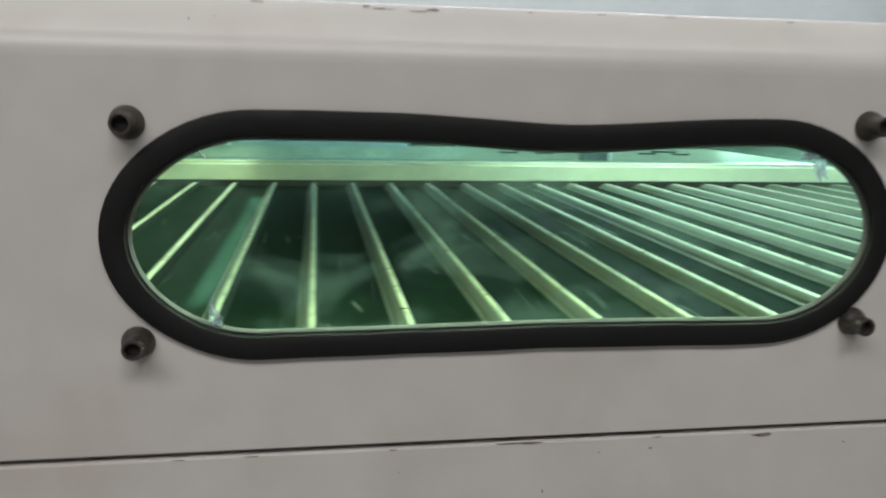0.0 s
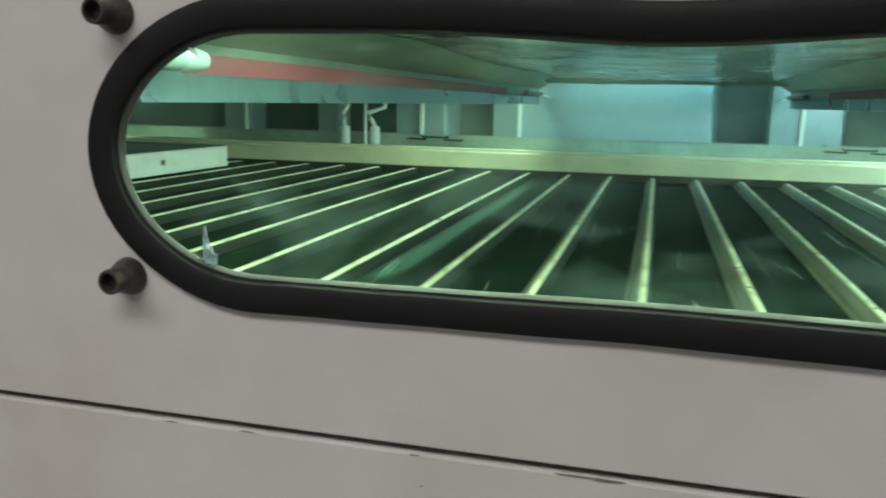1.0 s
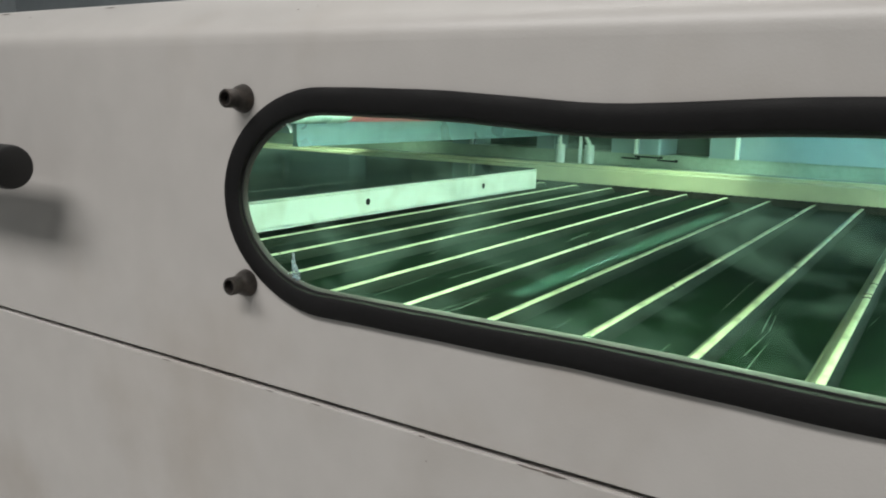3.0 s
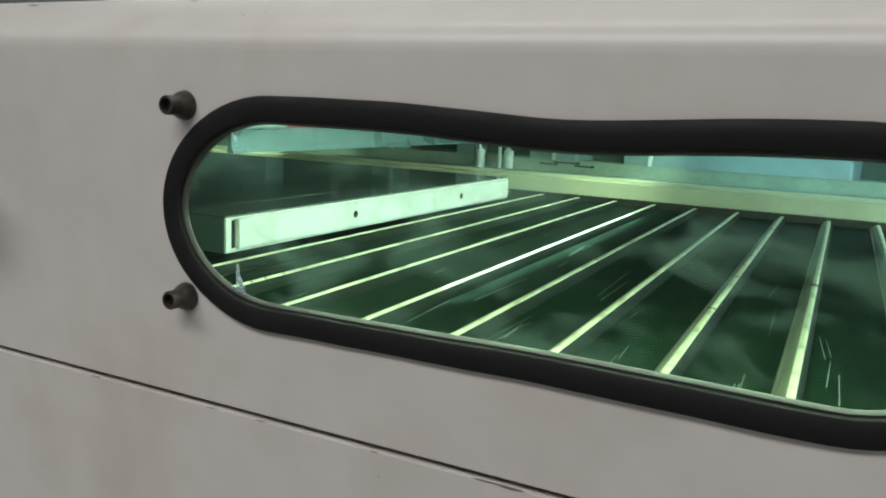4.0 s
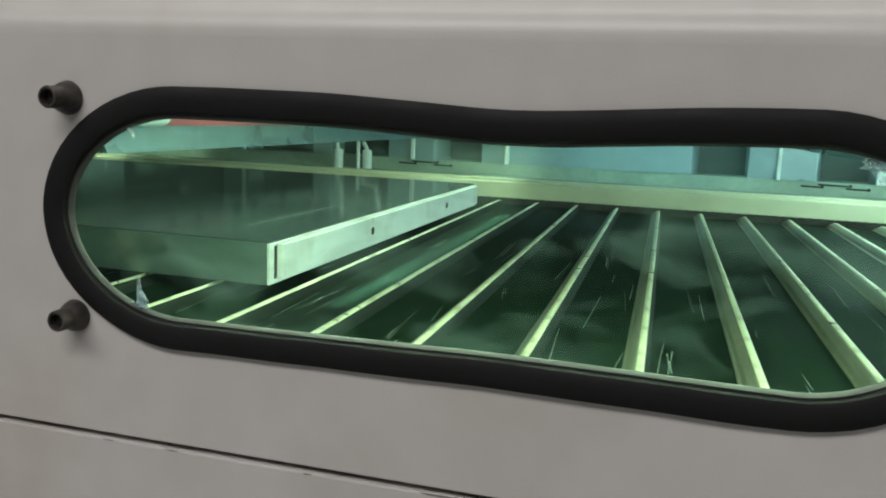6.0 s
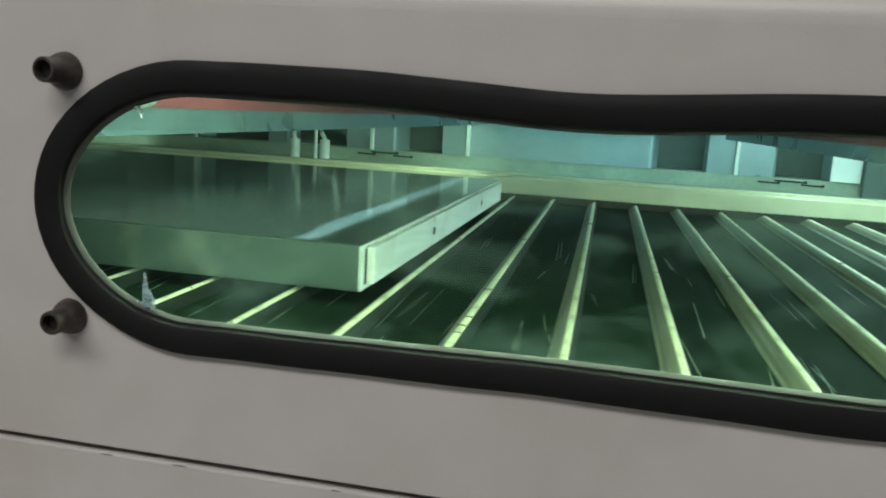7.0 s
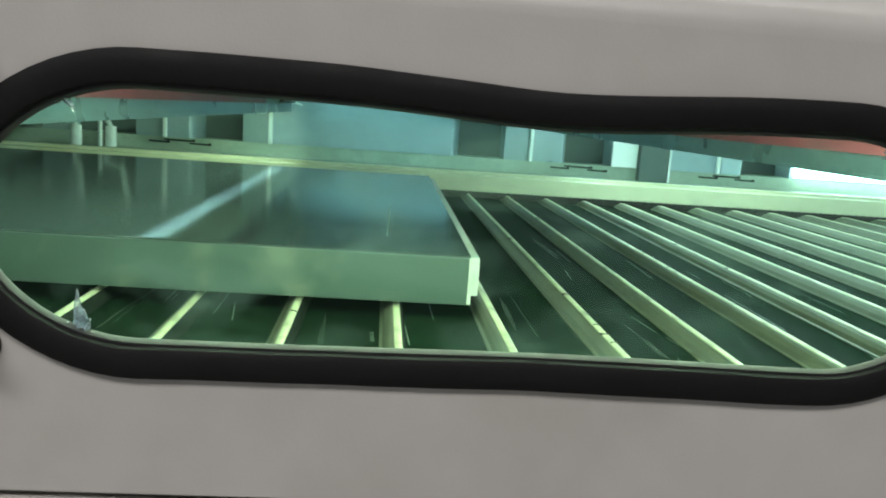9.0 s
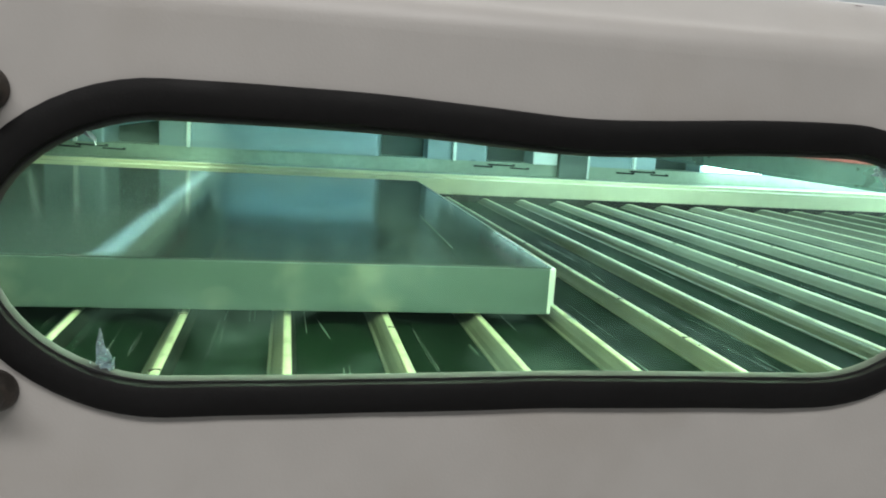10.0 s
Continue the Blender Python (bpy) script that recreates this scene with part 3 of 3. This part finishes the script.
def scuffs():
    """Fine pale scratches on the belt, in loose bundles along its width."""
    rnd = random.Random(7)
    bm = bmesh.new()
    for i in range(260):
        x, y = rnd.uniform(-1.2, 1.9), rnd.uniform(0.06, 0.7)
        ln, lean = rnd.uniform(0.02, 0.13), rnd.uniform(-0.006, 0.006)
        for j in range(rnd.choice((1, 1, 2, 3))):
            dx, w, dy = rnd.uniform(-0.004, 0.004), rnd.uniform(0.0003, 0.0008), rnd.uniform(-0.02, 0.02)
            p = [(x + dx - w / 2, y + dy), (x + dx + w / 2, y + dy), (x + dx + lean + w / 3, y + dy + ln), (x + dx + lean - w / 3, y + dy + ln)]
            bm.faces.new([bm.verts.new((a, b, -0.0769)) for a, b in p])
    return bm


def scuff_smears():
    """Broad faint rubbed streaks on the belt, tapered at both ends."""
    rnd = random.Random(31)
    bm = bmesh.new()
    for i in range(150):
        x, y, ln, w = rnd.uniform(-1.2, 1.9), rnd.uniform(0.05, 0.75), rnd.uniform(0.05, 0.20), rnd.uniform(0.0015, 0.0055)
        lean = rnd.uniform(-0.008, 0.008)
        cuts = [(0.0, 0.1), (0.25, 0.8), (0.55, 1.0), (0.8, 0.6), (1.0, 0.08)]
        rows = [[bm.verts.new((x + lean * f + e * w * k / 2, y + ln * f, -0.07695)) for e in (-1, 1)] for f, k in cuts]
        for p, q in zip(rows, rows[1:]):
            bm.faces.new((p[0], p[1], q[1], q[0]))
    return bm


tagged(part("scuff_smears", scuff_smears(), RUBBED, conveyor, "broad faint rubbed streaks on the belt"), kind="stuff")
tagged(part("scuff_marks", scuffs(), SCUFF, conveyor, "fine pale scratches on the belt"), kind="stuff")


def wear_cuts():
    """Short dark cuts across the slats' tops, a few to a slat."""
    rnd = random.Random(19)
    bm = bmesh.new()
    for i in range(-20, 24):
        for j in range(rnd.choice((2, 3, 4, 5))):
            x, y, w, sk = FIRST + PITCH * i, rnd.uniform(0.05, 1.1), rnd.uniform(0.0008, 0.0022), rnd.uniform(-0.003, 0.003)
            x0, x1 = x + rnd.choice((-0.0030, -0.0012)), x + 0.0036
            lo, hi = -0.0672, -0.0658
            c = [(x0, y), (x1, y + sk), (x1, y + sk + w), (x0, y + w)]
            v = [bm.verts.new((p, q, z)) for z in (lo, hi) for p, q in c]
            for f in ((0, 1, 2, 3), (4, 5, 6, 7), (0, 1, 5, 4), (1, 2, 6, 5), (2, 3, 7, 6), (3, 0, 4, 7)):
                bm.faces.new([v[k] for k in f])
    return bm


tagged(part("wear_cuts", wear_cuts(), CHIP, conveyor, "short dark cuts across the slats"), kind="stuff")


def drive_chain():
    """Roller chain along the guide rail: rollers before one added dark plate that keeps their gaps dark."""
    bm = bmesh.new()
    n = 8
    for i in range(-70, 170):
        x = i * 0.0152
        r = [[bm.verts.new((x + 0.0064 * math.cos(2 * math.pi * k / n), y, -0.0699 + 0.0064 * math.sin(2 * math.pi * k / n))) for k in range(n)]
             for y in (1.2700, 1.2716)]
        for k in range(n):
            bm.faces.new((r[0][k], r[0][(k + 1) % n], r[1][(k + 1) % n], r[1][k]))
        bm.faces.new(r[0])
    return box(-1.1, 2.6, 1.2704, 1.2714, -0.0770, -0.0652, bm=bm)


tagged(part("drive_chain", drive_chain(), BLACKENED, conveyor, "dark oily roller chain beside the guide rail"), kind="stuff")
slat_me, top_me, side_me = slat_meshes()
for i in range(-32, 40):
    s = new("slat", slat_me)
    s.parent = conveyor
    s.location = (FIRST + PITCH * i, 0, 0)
    # pale strip coloured as the lit top of the slat
    t_ = new("lit_top_strip", top_me)
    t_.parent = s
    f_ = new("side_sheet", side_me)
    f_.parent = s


def door_leaf():
    """A door leaf on its flat side; its origin is the near corner of the leading end."""
    root = tagged(new("door_leaf"), "flat door leaf with dark glossy face, white end and shade-toned long edges", "door leaf")
    L, W, H = 2.05, 0.745, 0.0387
    part("core", box(-L, -0.0025, 0.0, W, 0.0, H - 0.0012, 0.0006), DOOR_EDGE, root, "lacquered core and edges in a shaded tone")
    part("face", box(-L, -0.0012, 0.0006, W - 0.0006, H - 0.0012, H, 0.0004), DOOR_FACE, root, "dark glossy laminate face")
    part("scratch", prism([(0.0, H - 0.0002), (0.0009, H - 0.0002), (0.0009, H + 0.0002), (0.0, H + 0.0002)], 0.085, 0.30, "y"), SCUFF, root,
         "fine pale scratch").matrix_local = pose(-0.069, -0.005, 0, 0, 0, -0.7)
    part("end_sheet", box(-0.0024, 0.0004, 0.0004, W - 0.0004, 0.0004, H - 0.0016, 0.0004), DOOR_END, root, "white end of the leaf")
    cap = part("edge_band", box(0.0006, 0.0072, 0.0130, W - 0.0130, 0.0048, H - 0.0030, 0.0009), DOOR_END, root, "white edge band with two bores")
    # grooves and bores aren't cut: flat dark pieces paint their inner shade
    for y in (0.0105, W - 0.0105):
        part("groove", box(0.0000, 0.0008, y - 0.0022, y + 0.0022, 0.0050, H - 0.0042), HOLE, root)
    part("groove", box(0.0000, 0.0008, 0.013, 0.045, H - 0.0042, H - 0.0030), HOLE, root)
    for y in (0.230, 0.537):
        part("bore", lathe([(0.0046, 0), (0.0046, 0.0006)], pose(0.0070, y, 0.0205, 0, 90, 0), 18), HOLE, cap)
    return root


leaf = door_leaf()

# ---- sealant rests on the pane ----


def smear(x, z, pts, seed):
    """Jagged dried sealant: spikes from one foot, each a thin wedge."""
    rnd = random.Random(seed)
    bm = bmesh.new()
    for dx, dz, w in pts:
        base, tip = Vector((x, 0, z)), Vector((x + dx, 0, z + dz))
        d = (tip - base).normalized()
        side = Vector((d.z, 0, -d.x)) * w / 2
        ring = []
        for f in (0.0, 0.35, 0.7, 1.0):
            c = base.lerp(tip, f) + side * rnd.uniform(-0.4, 0.4)
            k = (1 - f) ** 0.8 * rnd.uniform(0.8, 1.2) + 0.03
            ring.append([bm.verts.new(c + side * k + Vector((0, 0.0018, 0))), bm.verts.new(c + Vector((0, 0.0002, 0))),
                         bm.verts.new(c - side * k + Vector((0, 0.0018, 0)))])
        for a, b in zip(ring, ring[1:]):
            for i in range(3):
                bm.faces.new((a[i], a[(i + 1) % 3], b[(i + 1) % 3], b[i]))
        bm.faces.new(ring[0])
        bm.faces.new(ring[-1])
    return tagged(part("sealant_smear", bm, SEALANT, None), "jagged whitish dried sealant smear on the pane", "sealant", "sealant smears")


smear(0.0305, 0.0030, [(-0.0006, 0.0165, 0.006), (0.004, 0.007, 0.005), (-0.004, 0.005, 0.006), (0.006, 0.002, 0.005), (0.0015, 0.010, 0.006)], 1)
smear(0.3030, 0.0840, [(0.0085, -0.0135, 0.011), (0.0050, -0.0150, 0.012), (0.0015, -0.0070, 0.009), (-0.005, -0.0030, 0.005)], 2)
smear(0.3150, 0.0085, [(0.008, 0.009, 0.006), (-0.007, -0.002, 0.004), (0.003, 0.008, 0.005), (-0.003, 0.004, 0.004)], 3)
smear(0.0270, 0.0815, [(0.004, 0.004, 0.003), (-0.004, -0.003, 0.003), (0.003, -0.005, 0.003)], 4)


# ---- paint chips and scratches on the cover ----


def paint_chips():
    k = 0
    for x, z, w, h in ((0.166, -0.0526, 0.030, 0.0012), (0.173, -0.0531, 0.016, 0.0009), (0.291, -0.0560, 0.009, 0.0034),
                       (0.287, -0.0545, 0.008, 0.0014), (0.1795, -0.079, 0.0012, 0.0028), (0.2324, -0.0601, 0.0022, 0.0010),
                       (0.2065, -0.0609, 0.0014, 0.0010), (0.1108, -0.0657, 0.0013, 0.0010), (0.108, -0.0530, 0.006, 0.0008),
                       (-0.067, -0.0529, 0.010, 0.0008), (0.014, -0.0530, 0.007, 0.0007), (0.045, -0.0529, 0.009, 0.0006),
                       (0.235, -0.0529, 0.008, 0.0007), (0.335, -0.0620, 0.002, 0.0013)):
        bm = bmesh.new()
        chip(bm, x, z - 0.0016 if z > -0.0546 else z, w, h, k, 0.0004)
        part("paint_chip", bm, CHIP, panel_low)
        k += 1


def edge_chips():
    k = 50
    for x, f, w, h in ((0.1267, 0.86, 0.008, 0.0022), (0.0969, 0.9, 0.005, 0.0014), (0.104, 0.84, 0.012, 0.0010), (0.120, 0.78, 0.010, 0.0008),
                       (0.1717, 0.9, 0.0035, 0.0010), (0.2057, 0.92, 0.006, 0.0008), (0.2394, 0.92, 0.007, 0.0011), (0.0235, 0.24, 0.0016, 0.0013),
                       (0.0335, 0.36, 0.0010, 0.0008), (-0.02, 0.9, 0.006, 0.001), (0.050, 0.93, 0.009, 0.0008), (0.30, 0.9, 0.006, 0.001),
                       (-0.14, 0.88, 0.012, 0.0014), (-0.255, 0.9, 0.016, 0.0016), (-0.215, 0.6, 0.003, 0.001)):
        rnd = random.Random(k)
        k += 1
        n = 9
        bm = bmesh.new()
        vs = []
        for i in range(n):
            a, r = 2 * math.pi * i / n, rnd.uniform(0.45, 1.0)
            u = f * 0.021 + h / 2 * r * math.sin(a)
            vs.append(bm.verts.new((x + w / 2 * r * math.cos(a), 0.008 + u, 0.1298 + u * 0.654 + 0.0005)))
        bm.faces.new(vs)
        part("paint_chip", bm, CHIP, cover)


paint_chips()
edge_chips()

# ---- the hall ----
structure("hall_floor", box(-9, 9, -5, 5, -1.1, -1.0), CONCRETE, "grey concrete hall floor")
structure("hall_ceiling", box(-9, 9, -5, 5, 2.2, 2.3), ROOMPAINT, "grey hall ceiling")
structure("hall_wall_north", box(-9, 9, 4.9, 5, -1.0, 2.2), ROOMPAINT, "blue-grey painted hall wall")
structure("hall_wall_south", box(-9, 9, -5, -4.9, -1.0, 2.2), ROOMPAINT, "blue-grey painted hall wall")
structure("hall_wall_east", box(8.9, 9, -4.9, 4.9, -1.0, 2.2), ROOMPAINT, "blue-grey painted hall wall")
structure("hall_wall_west", box(-9, -8.9, -4.9, 4.9, -1.0, 2.2), ROOMPAINT, "blue-grey painted hall wall")


def motions():
    travel = [(0.0, -0.4700), (0.5, -0.4160), (1.0, -0.3617), (1.5, -0.3076), (2.0, -0.2526), (2.5, -0.1998), 
              (4.0, -0.0475), (4.5, 0.0000), (5.0, 0.0500), (5.5, 0.0974), (7.0, 0.2454), (7.5, 0.2911), 
              (8.0, 0.3410), (8.5, 0.3871), (9.0, 0.4381), (9.5, 0.4860), (10.0, 0.5350)]
    walk(conveyor, [(t, pose(s, 0, 0)) for t, s in travel])
    walk(leaf, [(t, pose(-0.2366 + s, 0.3417, -0.0633, 0, 0, -0.63)) for t, s in travel])


motions()
